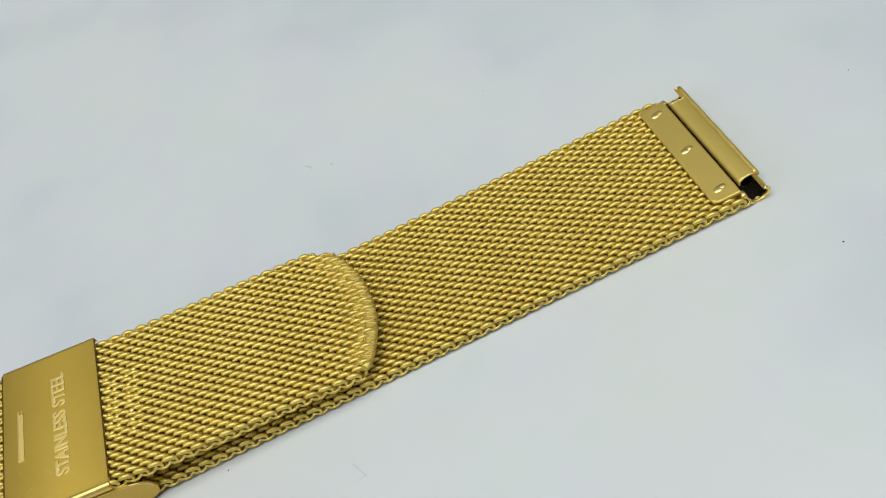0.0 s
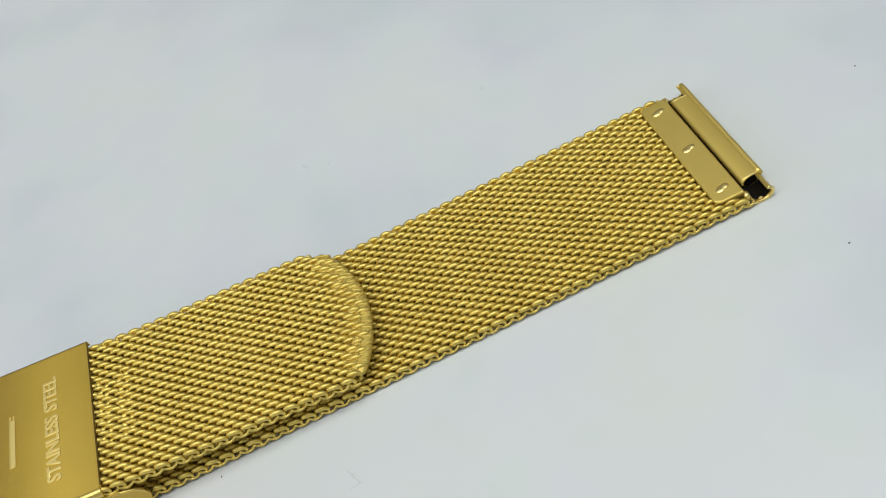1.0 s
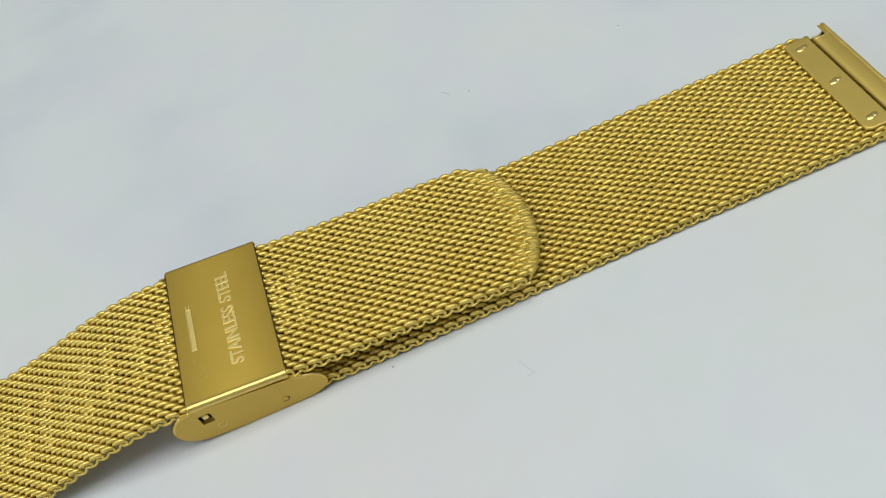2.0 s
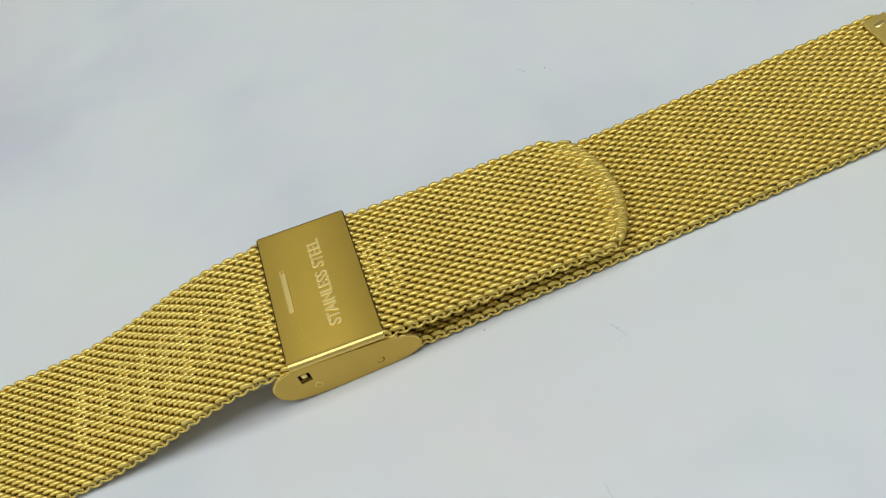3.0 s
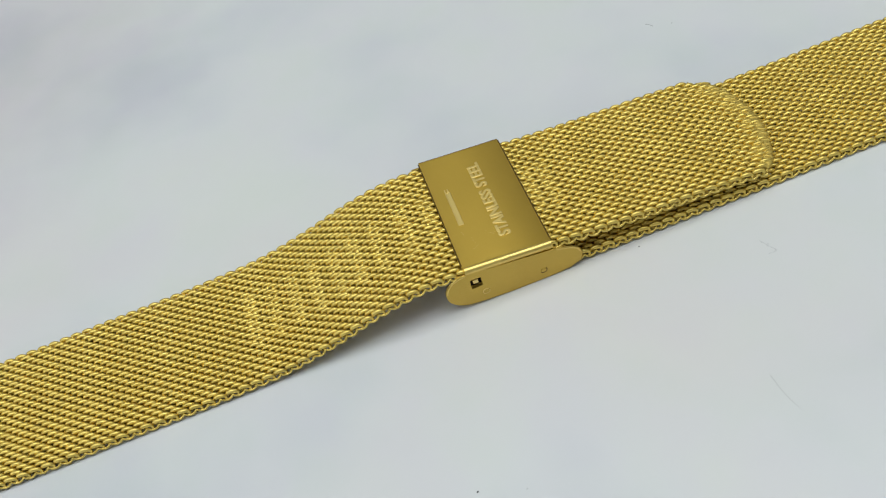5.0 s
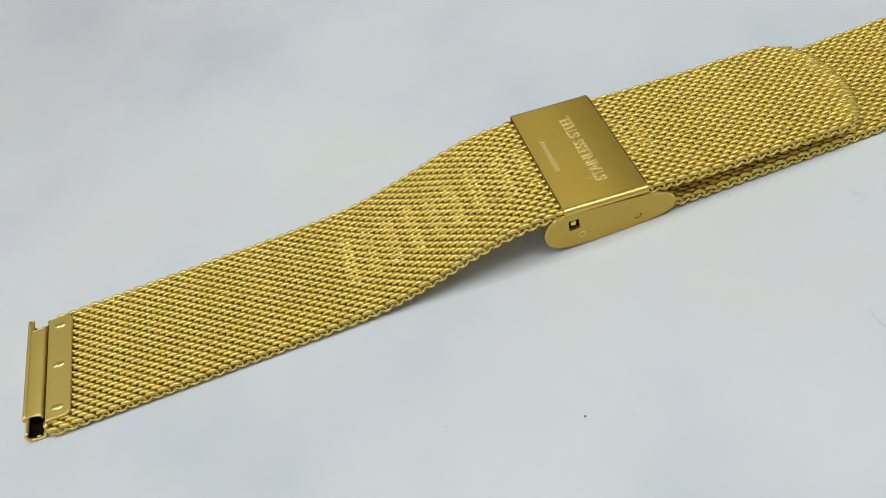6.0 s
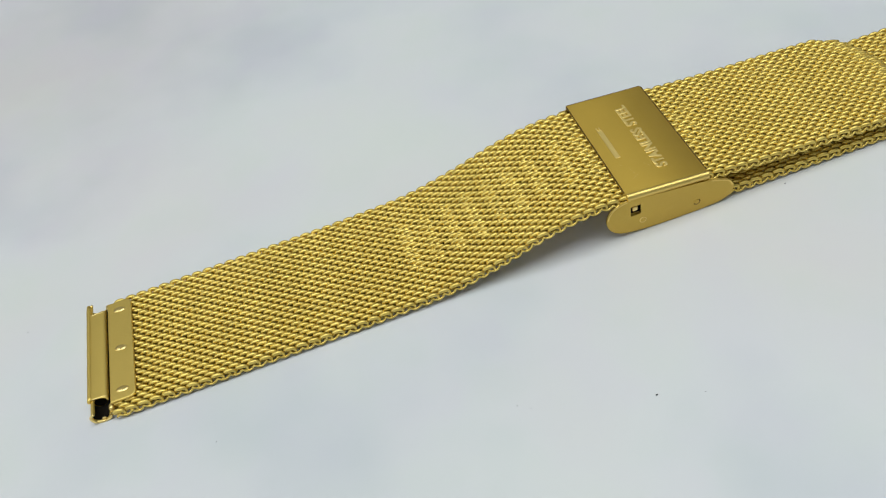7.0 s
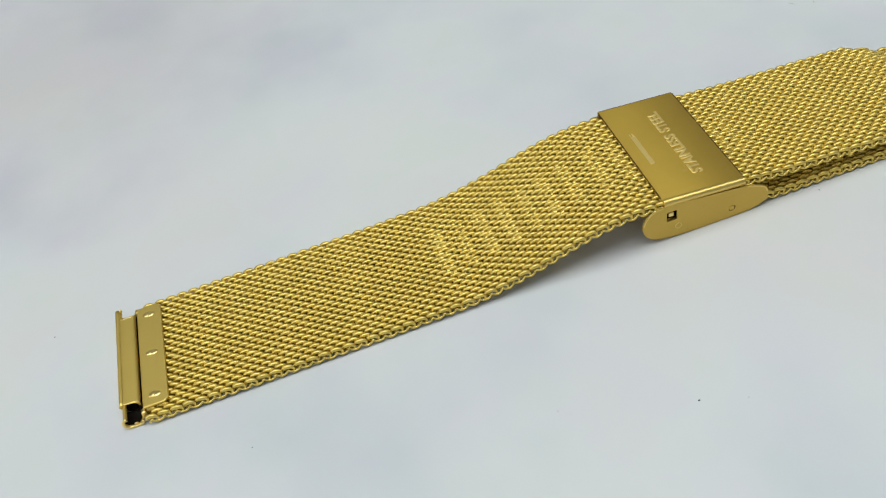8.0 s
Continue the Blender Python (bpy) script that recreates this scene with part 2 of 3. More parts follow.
def edge_wave(y, out):
    """One period of the wavy wire that binds the coils' ends along the band's edge."""
    pts = []
    for k in range(17):
        f = k / 16
        c = math.cos(2 * math.pi * (f - 0.12))
        if out < 0:
            hang = abs(math.sin(math.pi * (f - 0.24))) ** 0.7
            pts.append((STEP * (2 * f - 0.5), y - (0.20 + 0.13 * hang) * MM, (0.10 - 0.46 * hang) * MM))
        else:
            pts.append((STEP * (2 * f - 0.5), y + (0.02 + 0.16 * c) * MM, (0.08 + 0.40 * c) * MM))
    return pts


def coil_mesh(name, y_from, y_to, odd, hooks=True):
    pieces = [tube_data(*coil_points(y_from, y_to, PITCH / 2 if odd else 0.0))]
    if hooks and not odd:
        pieces.append(tube_data(edge_wave(y_from, -1), 0.16 * MM))
    elif hooks:
        pieces.append(tube_data(edge_wave(y_to - 0.12 * MM, 1), 0.27 * MM))
    return mesh_of(name, *joined(pieces), WIRE)


def profile(knots):
    """Smooth height over x through knots, as a function."""
    xs, zs = np.array([k[0] for k in knots]), np.array([k[1] for k in knots])
    slope = np.gradient(zs, xs)

    def height(x):
        x = min(max(x, xs[0]), xs[-1])
        k = int(min(max(np.searchsorted(xs, x) - 1, 0), len(xs) - 2))
        h = xs[k + 1] - xs[k]
        t = (x - xs[k]) / h
        return ((2 * t ** 3 - 3 * t * t + 1) * zs[k] + (t ** 3 - 2 * t * t + t) * h * slope[k]
                + (3 * t * t - 2 * t ** 3) * zs[k + 1] + (t ** 3 - t * t) * h * slope[k + 1])
    return height


LONG_Z = profile([(-82, 0.86), (-60, 0.86), (-46, 0.93), (-37, 1.42), (-29.5, 3.1), (-23, 5.1), (-18, 6.12), (-14.5, 6.38), (-11, 6.1),
                  (-5, 5.6), (0, 5.2), (5, 4.75), (12, 4.25), (20, 3.85), (28, 3.32), (34, 2.88)])
SHORT_Z = profile([(-4, 2.0), (0, 1.5), (5, 0.95), (12, 0.86), (78, 0.86)])


def along(height, x0, x1, step):
    """Places along a strap at even arc length: x, z and slope, in millimetres."""
    out, x = [], x0
    while x <= x1:
        s = (height(x + 0.05) - height(x - 0.05)) / 0.1
        out.append((x, height(x), math.atan(s)))
        x += step / math.sqrt(1 + s * s)
    return out


FULL = [coil_mesh("wire_coil", -NEAR, HALF, odd) for odd in (False, True)]
PLAIN = [coil_mesh("wire_coil", -NEAR, HALF - 0.5 * MM, odd, False) for odd in (False, True)]

# free end of the long strap: an arc
TIP_X, TIP_R = 33.4, 16.6


def tip_half(x):
    """Half width of the strap at x, towards the rounded tip (millimetres)."""
    d = max(0.0, x - (TIP_X - TIP_R))
    return min(9.5, math.sqrt(max(0.0, (TIP_R - 0.95) ** 2 - d * d)))


def tip_rim():
    """Pressed and welded rim that closes the rounded end: a flat curved body, the squashed ends of the strands on it and a row of weld beads."""
    body = [(-5.6, -0.05), (-4.2, 0.14), (-3.0, 0.30), (-1.9, 0.46), (-1.2, 0.58), (-0.6, 0.57), (-0.25, 0.46), (-0.08, 0.20), (-0.2, -0.1), (-0.7, -0.5), (-1.5, -0.6), (-5.6, -0.4)]
    rnd = random.Random(5)
    verts, faces = [], []
    n, prof = 120, len(body)
    for k in range(n + 1):
        a = radians(36.4) * (2 * k / n - 1)
        end = (1 - abs(2 * k / n - 1) ** 16) ** 0.5 * 0.8 + 0.2
        for u, w in body:
            r = TIP_R - 0.85 + (u + 0.85) * end
            px, py = TIP_X - TIP_R + r * math.cos(a), r * math.sin(a)
            verts.append((px * MM, py * MM, (LONG_Z(px) + w * end) * MM))
    for k in range(n):
        for j in range(prof):
            a0, a1 = k * prof + j, k * prof + (j + 1) % prof
            faces.append((a0, a0 + prof, a1 + prof, a1))
    faces.append(tuple(range(prof)))
    faces.append(tuple(n * prof + j for j in reversed(range(prof))))
    pieces = [(verts, faces)]
    # squashed strand ends on the border, running to and fro across it
    def on_rim(y, u, w):
        x = TIP_X - TIP_R + math.sqrt((TIP_R + u) ** 2 - y * y)
        return (x * MM, y * MM, (LONG_Z(x) + w) * MM)

    y, inner = -8.75, True
    while y < 8.6:
        y1 = y + rnd.uniform(0.14, 0.62)
        u0, u1 = (-1.32, -0.1) if inner else (-0.1, -1.32)
        w = rnd.uniform(0.46, 0.52)
        pts = [on_rim(y + (y1 - y) * f, u0 + (u1 - u0) * f, w + 0.04 * math.sin(math.pi * f) - 0.16 * (f if inner else 1 - f) ** 6) for f in np.linspace(0, 1, 7)]
        pieces.append(tube_data(pts, [rnd.uniform(0.13, 0.18) * MM] * 7, 8))
        y, inner = y1, not inner
    # seam between the weave and the border, with a bead of weld at each strand
    pts, rad = [], []
    for y in np.linspace(-8.8, 8.8, 150):
        pts.append(on_rim(y, -1.46 + rnd.uniform(-0.02, 0.02), 0.57))
        rad.append((0.11 + rnd.uniform(-0.015, 0.015)) * MM)
    pieces.append(tube_data(pts, rad, 8))
    y = -8.7
    while y < 8.8:
        reach, big = rnd.uniform(2.6, 3.3), rnd.uniform(0.17, 0.22) * MM
        pts = [on_rim(y + 0.22 * (1 - f), -1.55 - (reach - 1.55) * (1 - f), 0.34 + 0.18 * f) for f in (0, 0.2, 0.4, 0.6, 0.8, 0.93, 1)]
        pieces.append(tube_data(pts, [0.5 * big, 0.85 * big, big, 0.95 * big, 0.9 * big, 1.15 * big, 0.7 * big], 8))
        y += rnd.uniform(0.70, 0.82)
    return mesh_of("long_strap", *joined(pieces), RIM)


long_strap = link("long_strap", tip_rim(), band, "woven gold wire strap with rounded pressed free end")


SKEW = 0.0052                            # the band lies very slightly askew


def lay_strap(strap, height, x0, x1, cut=None, y=0.0, narrow=1.0):
    placed = []
    for k, (x, z, a) in enumerate(along(height, x0, x1, STEP / MM)):
        lean = radians(0.6) * math.exp(-((x + 34) / 9) ** 2)
        m = Matrix.Translation((x * MM, (y + SKEW * x) * MM, z * MM)) @ Matrix.Rotation(lean, 4, "X") @ Matrix.Rotation(-a, 4, "Y") @ Matrix.Diagonal((1, narrow, 1, 1))
        placed.append((x, k % 2, m))
        half = 9.5 if cut is None else cut(x)
        if half < 1.2:
            continue
        if half > 9.48:
            # no bound edge inside the clasp and at the pressed tip
            me = PLAIN[k % 2] if -11.0 < x < -0.2 or (cut is not None and x > 28.2) else FULL[k % 2]
        else:
            start = -NEAR + round((NEAR - half * MM) / PITCH) * PITCH
            me = coil_mesh("wire_coil", start, half * MM, k % 2 == 1, False)
        link("wire_coil", me, strap, "", m)
    return placed


def edge_core(strap, height, x0, x1, y, mat, label):
    """Straight wire that runs inside the coils along an edge of the strap."""
    pts = [(x * MM, (y + SKEW * x) * MM, (height(x) + (0.06 if y > 0 else -0.22)) * MM) for x in np.arange(x0, x1, 0.6)]
    link("edge_core", mesh_of("edge_core", *tube_data(pts, 0.26 * MM, 10), mat), strap, label)


# near core is coloured dark to put shade into the pits between strands
edge_core(long_strap, LONG_Z, -80.0, 27.5, -9.50, SHADE_SEAM_GOLD, "dark filler wire for the shade inside the edge")
edge_core(long_strap, LONG_Z, -80.0, 27.5, 9.30, WIRE, "gold core wire inside the edge")
coils = lay_strap(long_strap, LONG_Z, -82.6, 33.4, tip_half, y=0.09)


def pressed_notch(x, y0, y1, seed):
    """Line across the weave where two neighbouring coils were pressed: flattened beads fill the pits between their strands."""
    rnd = random.Random(seed)
    bm = bmesh.new()
    first = min(range(len(coils) - 1), key=lambda k: abs(coils[k][0] + STEP / MM / 2 - x))
    for px, odd, m in coils[first:first + 2]:
        y = -NEAR + (PITCH / 2 if not odd else 0.0)
        while y < y1 * MM:
            if y > y0 * MM:
                size = rnd.uniform(0.85, 1.1)
                at = pose(rnd.uniform(-0.1, 0.1) * MM, y + rnd.uniform(-0.07, 0.07) * MM, rnd.uniform(0.43, 0.50) * MM, rnd.uniform(-12, 12), rnd.uniform(-14, 14), rnd.uniform(-25, 25))
                bmesh.ops.create_icosphere(bm, subdivisions=2, radius=1.0, matrix=m @ at @ Matrix.Diagonal((0.45 * size * MM, 0.34 * size * MM, 0.16 * size * MM, 1)))
            y += PITCH
    tagged(part("pressed_notch", bm, WIRE, long_strap), "line of pressed bright strands across the weave", kind="stuff")


for k, nx in enumerate((-39.45, -36.35, -33.0, -29.9, -26.9, -23.6, -20.1, -16.3, -12.6, 0.95, 4.05)):
    pressed_notch(nx, -4.9 + (k % 3) * 0.3, 4.1 + (k % 2) * 0.4, k)

sleeve = part("short_strap", box_bm(-3.2 * MM, -1.6 * MM, -9.4 * MM, 9.4 * MM, 1.0 * MM, 2.6 * MM, 0.3 * MM), SATIN, band, "woven gold wire strap lying flat on the table")
# same dark core here, shade of the edge pits put into its colour
edge_core(sleeve, SHORT_Z, 0.0, 73.5, -9.40, SHADE_SEAM_GOLD, "dark filler wire for the shade inside the edge")
edge_core(sleeve, SHORT_Z, 0.0, 73.5, 9.24, WIRE, "gold core wire inside the edge")
lay_strap(sleeve, SHORT_Z, -1.0, 75.9, y=0.06, narrow=0.987)


# ---- clasp ----
def top_z(x):
    return 6.16 + (0.1 - x) * 0.085


def clasp_cover():
    """Folded top sheet with rounded long edges."""
    out, inn = [], []
    th = 0.3
    for side, r, yo, up in ((-1, 0.55, 10.72, 0.01), (1, 0.40, 10.80, 0.0)):
        arc = []
        for k in range(8):
            a = math.pi / 2 * k / 7
            arc.append((side * (yo - r + r * math.cos(a)), up - r + r * math.sin(a)))
        arc += [(side * (yo - r - 0.10), up * 0.6), (side * (yo - r - 0.16), 0.0), (side * (yo - r - 0.4), 0.0)]
        arc.insert(0, (side * yo, -0.70))
        ins = []
        for k in range(8):
            a = math.pi / 2 * k / 7
            ins.append((side * (yo - r + (r - th) * math.cos(a)), -r + (r - th) * math.sin(a)))
        ins += [(side * (yo - r - d), -th) for d in (0.10, 0.16, 0.4)]
        ins.insert(0, (side * (yo - th), -0.70))
        if side < 0:
            out, inn = arc, ins
        else:
            out, inn = out + arc[::-1], inn + ins[::-1]
    ring = out + inn[::-1]
    verts, faces, n = [], [], len(ring)
    xs = (-11.5, -11.4, 0.0, 0.1)
    for j, x in enumerate(xs):
        inset = 0.09 if j in (0, 3) else 0.0
        cy = [(q[0] * (1 - inset / 10.6), q[1] - inset) for q in out] + [(q[0], q[1]) for q in inn[::-1]]
        verts += [(x * MM, q[0] * MM, (top_z(x) + q[1]) * MM) for q in cy]
    for j in range(len(xs) - 1):
        for k in range(n):
            a, b2 = j * n + k, j * n + (k + 1) % n
            faces.append((a, b2, b2 + n, a + n))
    h = len(out)
    for j in (0, len(xs) - 1):
        for k in range(h - 1):
            q = (j * n + k, j * n + k + 1, j * n + n - 2 - k, j * n + n - 1 - k)
            faces.append(q if j else q[::-1])
    me = mesh_of("clasp", verts, faces, SHEET)
    me.set_sharp_from_angle(angle=radians(50))
    return me


clasp = link("clasp", clasp_cover(), band, "brushed gold folding clasp with stamped lettering", Matrix.Translation((0, 0.15 * MM, 0)))

# rounded fold along the clasp's near edge, its highlight put in as paler gold
FOLD_GOLD = make_sheet_gold("highlight_gold_fold", (0.80, 0.595, 0.18), 0.36, 0.44, (1.0, 1.0, 1.0))
link("fold_edge", mesh_of("fold_edge", *tube_data([(x * MM, -10.17 * MM, (top_z(x) - 0.535) * MM) for x in (-11.42, -11.38, -8, -4, -0.02, 0.02)], 0.555 * MM, 40), FOLD_GOLD), clasp, "folded edge with its highlight in paler gold")

SIDE = [(-11.4, 6.35), (-12.7, 6.15), (-13.9, 5.35), (-14.55, 3.9), (-14.2, 2.2), (-12.8, 0.95), (-10.4, 0.40), (-7.0, 0.16), (-3.6, 0.12), (-0.6, 0.16),
        (1.6, 0.4), (3.1, 1.05), (3.6, 2.2), (3.3, 3.35), (2.4, 4.1), (1.2, 4.5), (0.3, 4.95)]
PIN_AT = ((-9.5, 2.1), (-1.75, 1.85))
HOLE = (-11.15, -9.7, 3.4, 5.1)


def rounded_rect(x0, x1, z0, z1, r=0.18):
    out = []
    for cx, cz, a0 in ((x1 - r, z1 - r, 0), (x0 + r, z1 - r, 90), (x0 + r, z0 + r, 180), (x1 - r, z0 + r, 270)):
        for k in range(4):
            a = radians(a0 + 30 * k)
            out.append((cx + r * math.cos(a), cz + r * math.sin(a)))
    return out


for side in (-1, 1):
    loop = [(q[0] * MM, q[1] * MM) for q in smooth_loop(SIDE, 5)]
    hole = [(q[0] * MM, q[1] * MM) for q in rounded_rect(*HOLE)]
    plate = part("side_plate", sheet_with_holes(loop, [hole], side * 10.66 * MM, side * 10.31 * MM), SIDE_GOLD, clasp, "", smooth=False)
    bevelled(plate, 0.15 * MM, 3)
    for px, pz in PIN_AT:
        bm = bmesh.new()
        bmesh.ops.create_cone(bm, cap_ends=True, segments=24, radius1=0.44 * MM, radius2=0.36 * MM, depth=0.5 * MM,
                              matrix=pose(px * MM, side * 10.50 * MM, pz * MM, 90 if side < 0 else -90))
        bevelled(part("pin", bm, SIDE_GOLD, clasp, "", smooth=False), 0.06 * MM)
        # dark arc along the right pin's lower side, whole pale ring round the left
        a0, a1, thick = (-150, 30, 0.085) if px > -5 else (-180, 180, 0.075)
        ring = [(px * MM + 0.44 * MM * math.cos(a), side * 10.66 * MM, pz * MM + 0.44 * MM * math.sin(a)) for a in np.linspace(radians(a0), radians(a1), 25)]
        seam, words = (SHADE_SEAM_GOLD, "dark seam round the pin") if px > -5 else (MARK, "pale ring round the pin")
        link("pin_joint", mesh_of("pin_joint", *tube_data(ring, thick * MM, 6), seam), clasp, words)
    part("latch_tongue", box_bm(-10.82 * MM, -10.08 * MM, side * 10.4 * MM - 0.15 * MM, side * 10.4 * MM + 0.15 * MM, 4.05 * MM, 4.80 * MM, 0.14 * MM, 3), WELD, clasp)
    # thin dark sheet added behind the hole, shade put into its colour
    part("latch_well", box_bm(-11.5 * MM, -9.3 * MM, side * 9.85 * MM - 0.06 * MM, side * 9.85 * MM + 0.06 * MM, 3.2 * MM, 5.3 * MM), RECESS, clasp, "dark sheet for the shade behind the square hole")
    # lip along the plate's upper shoulders, coloured paler to paint the lit edge
    for ends in (((-11.55, 6.30), (-12.5, 6.13), (-13.4, 5.68), (-14.1, 4.85), (-14.42, 3.9)), ((0.35, 4.85), (1.2, 4.46), (2.3, 4.06), (3.1, 3.45), (3.42, 2.6))):
        knots = [Vector((q[0] * MM, side * 10.50 * MM, (q[1] - 0.06) * MM)) for q in ends]
        pts = []
        for a, b2, c2, d in zip([knots[0]] + knots, knots, knots[1:], knots[2:] + [knots[-1]]):
            for f in (0, 0.25, 0.5, 0.75):
                pts.append(0.5 * (2 * b2 + (c2 - a) * f + (2 * a - 5 * b2 + 4 * c2 - d) * f * f + (3 * b2 - a - 3 * c2 + d) * f ** 3))
        pts.append(knots[-1])
        link("plate_lip", mesh_of("plate_lip", *tube_data(pts, [0.19 * MM] * (len(pts) - 1) + [0.1 * MM], 10), FOLD_GOLD), clasp, "lip with its highlight in paler gold")
for px, pz in PIN_AT:
    v, f = tube_data([(px * MM, y * MM, pz * MM) for y in (-10.2, -5, 0, 5, 10.2)], 0.6 * MM, 16)
    link("cross_bar", mesh_of("cross_bar", v, f, SATIN), clasp)
part("base_plate", box_bm(-12 * MM, 1.5 * MM, -10.1 * MM, 10.1 * MM, 0.05 * MM, 0.5 * MM, 0.1 * MM), SATIN, clasp)

TILT = math.atan(0.085)


def on_plate(x, y, lift=0.0):
    """Pose on the clasp's top face, local x along the band."""
    return Matrix.Translation((x * MM, y * MM, (top_z(x) + lift) * MM)) @ Matrix.Rotation(TILT, 4, "Y")


def lettering(text, m, length, height, parent):
    data = bpy.data.curves.new("lettering", "FONT")
    data.body, data.size, data.align_x, data.align_y = text, 1.0, "CENTER", "CENTER"
    data.extrude, data.bevel_depth, data.bevel_resolution, data.resolution_u = 0.01, 0.035, 2, 6
    data.offset = 0.012
    data.space_word = 1.35
    tmp = new("lettering", data)
    bpy.context.view_layer.update()
    me = bpy.data.meshes.new_from_object(tmp.evaluated_get(bpy.context.evaluated_depsgraph_get()))
    bpy.data.objects.remove(tmp)
    xs, ys = [v.co.x for v in me.vertices], [v.co.y for v in me.vertices]
    sx, sy = length / (max(xs) - min(xs)), height / (max(ys) - min(ys))
    cx, cy = (max(xs) + min(xs)) / 2, (max(ys) + min(ys)) / 2
    for v in me.vertices:
        v.co = Vector(((v.co.x - cx) * sx * MM, (v.co.y - cy) * sy * MM, v.co.z * 1.8 * MM))
    me.materials.clear()
    me.materials.append(MARK)
    return link("lettering", me, parent, "stamped pale gold capital letters", m)


lettering("STAINLESS STEEL", on_plate(-4.75, 0.2, 0.02) @ Matrix.Rotation(radians(90), 4, "Z"), 14.3, 1.68, clasp)

bar = box_bm(-0.3 * MM, 0.3 * MM, -3.1 * MM, 3.2 * MM, -0.08 * MM, 0.05 * MM, 0.045 * MM)
ob = part("slide_mark", bar, MARK, clasp, "stamped bar with a raised pale outline", smooth=False)
ob.matrix_local = on_plate(-9.38, 0.1)
rim = [(0.3, -3.1), (0.3, 3.2), (-0.3, 3.2), (-0.3, -3.1), (0.3, -3.1)]
outline = []
for (ax, ay), (bx, by) in zip(rim, rim[1:]):
    outline.append(tube_data([((ax + (bx - ax) * f) * MM, (ay + (by - ay) * f) * MM, 0.025 * MM) for f in (0, 0.01, 0.5, 0.99, 1)], 0.07 * MM, 8))
ob = link("mark_outline", mesh_of("mark_outline", *joined(outline), MARK), clasp, "raised pale outline of the stamped bar")
ob.matrix_local = on_plate(-9.38, 0.1)
for tx in (-9.62, -9.22):
    ob = part("slide_tick", box_bm(-0.09 * MM, 0.09 * MM, -0.27 * MM, 0.27 * MM, -0.05 * MM, 0.08 * MM, 0.05 * MM), MARK, clasp, smooth=False)
    ob.matrix_local = on_plate(tx, 3.72)

# dark rods paint the shade and dark reflection along the sheet's edges
for name, ends in (("cut_edge", ((-11.5, -9.6), (-11.5, 10.35))), ("cut_edge", ((0.1, -9.6), (0.1, 10.35))), ("far_edge", ((-11.45, 10.62), (0.05, 10.62)))):
    (ax, ay), (bx, by) = ends
    drop = 0.05 if name == "cut_edge" else 0.10
    pts = [((ax + (bx - ax) * f) * MM, (ay + (by - ay) * f) * MM, (top_z(ax + (bx - ax) * f) - drop) * MM) for f in (0, 0.01, 0.5, 0.99, 1)]
    link(name, mesh_of(name, *tube_data(pts, 0.085 * MM, 8), SHADE_SEAM_GOLD), clasp, "dark line for the shade at the sheet edge")


# fine scratches in the top face
rnd = random.Random(11)
for k in range(6):
    x0, y0 = rnd.uniform(-10.5, -1.5), rnd.uniform(-8.5, -3.5)
    a, ln, bend = radians(rnd.uniform(30, 140)), rnd.uniform(0.6, 1.9), rnd.uniform(-0.25, 0.25)
    pts = []
    for j in range(7):
        f = j / 6 - 0.5
        qx, qy = x0 + ln * f * math.cos(a) - bend * (f * f) * math.sin(a), y0 + ln * f * math.sin(a) + bend * (f * f) * math.cos(a)
        pts.append((qx * MM, qy * MM, (top_z(qx) - 0.004) * MM))
    link("scratch", mesh_of("scratch", *tube_data(pts, rnd.uniform(0.008, 0.014) * MM, 6), MARK), clasp)


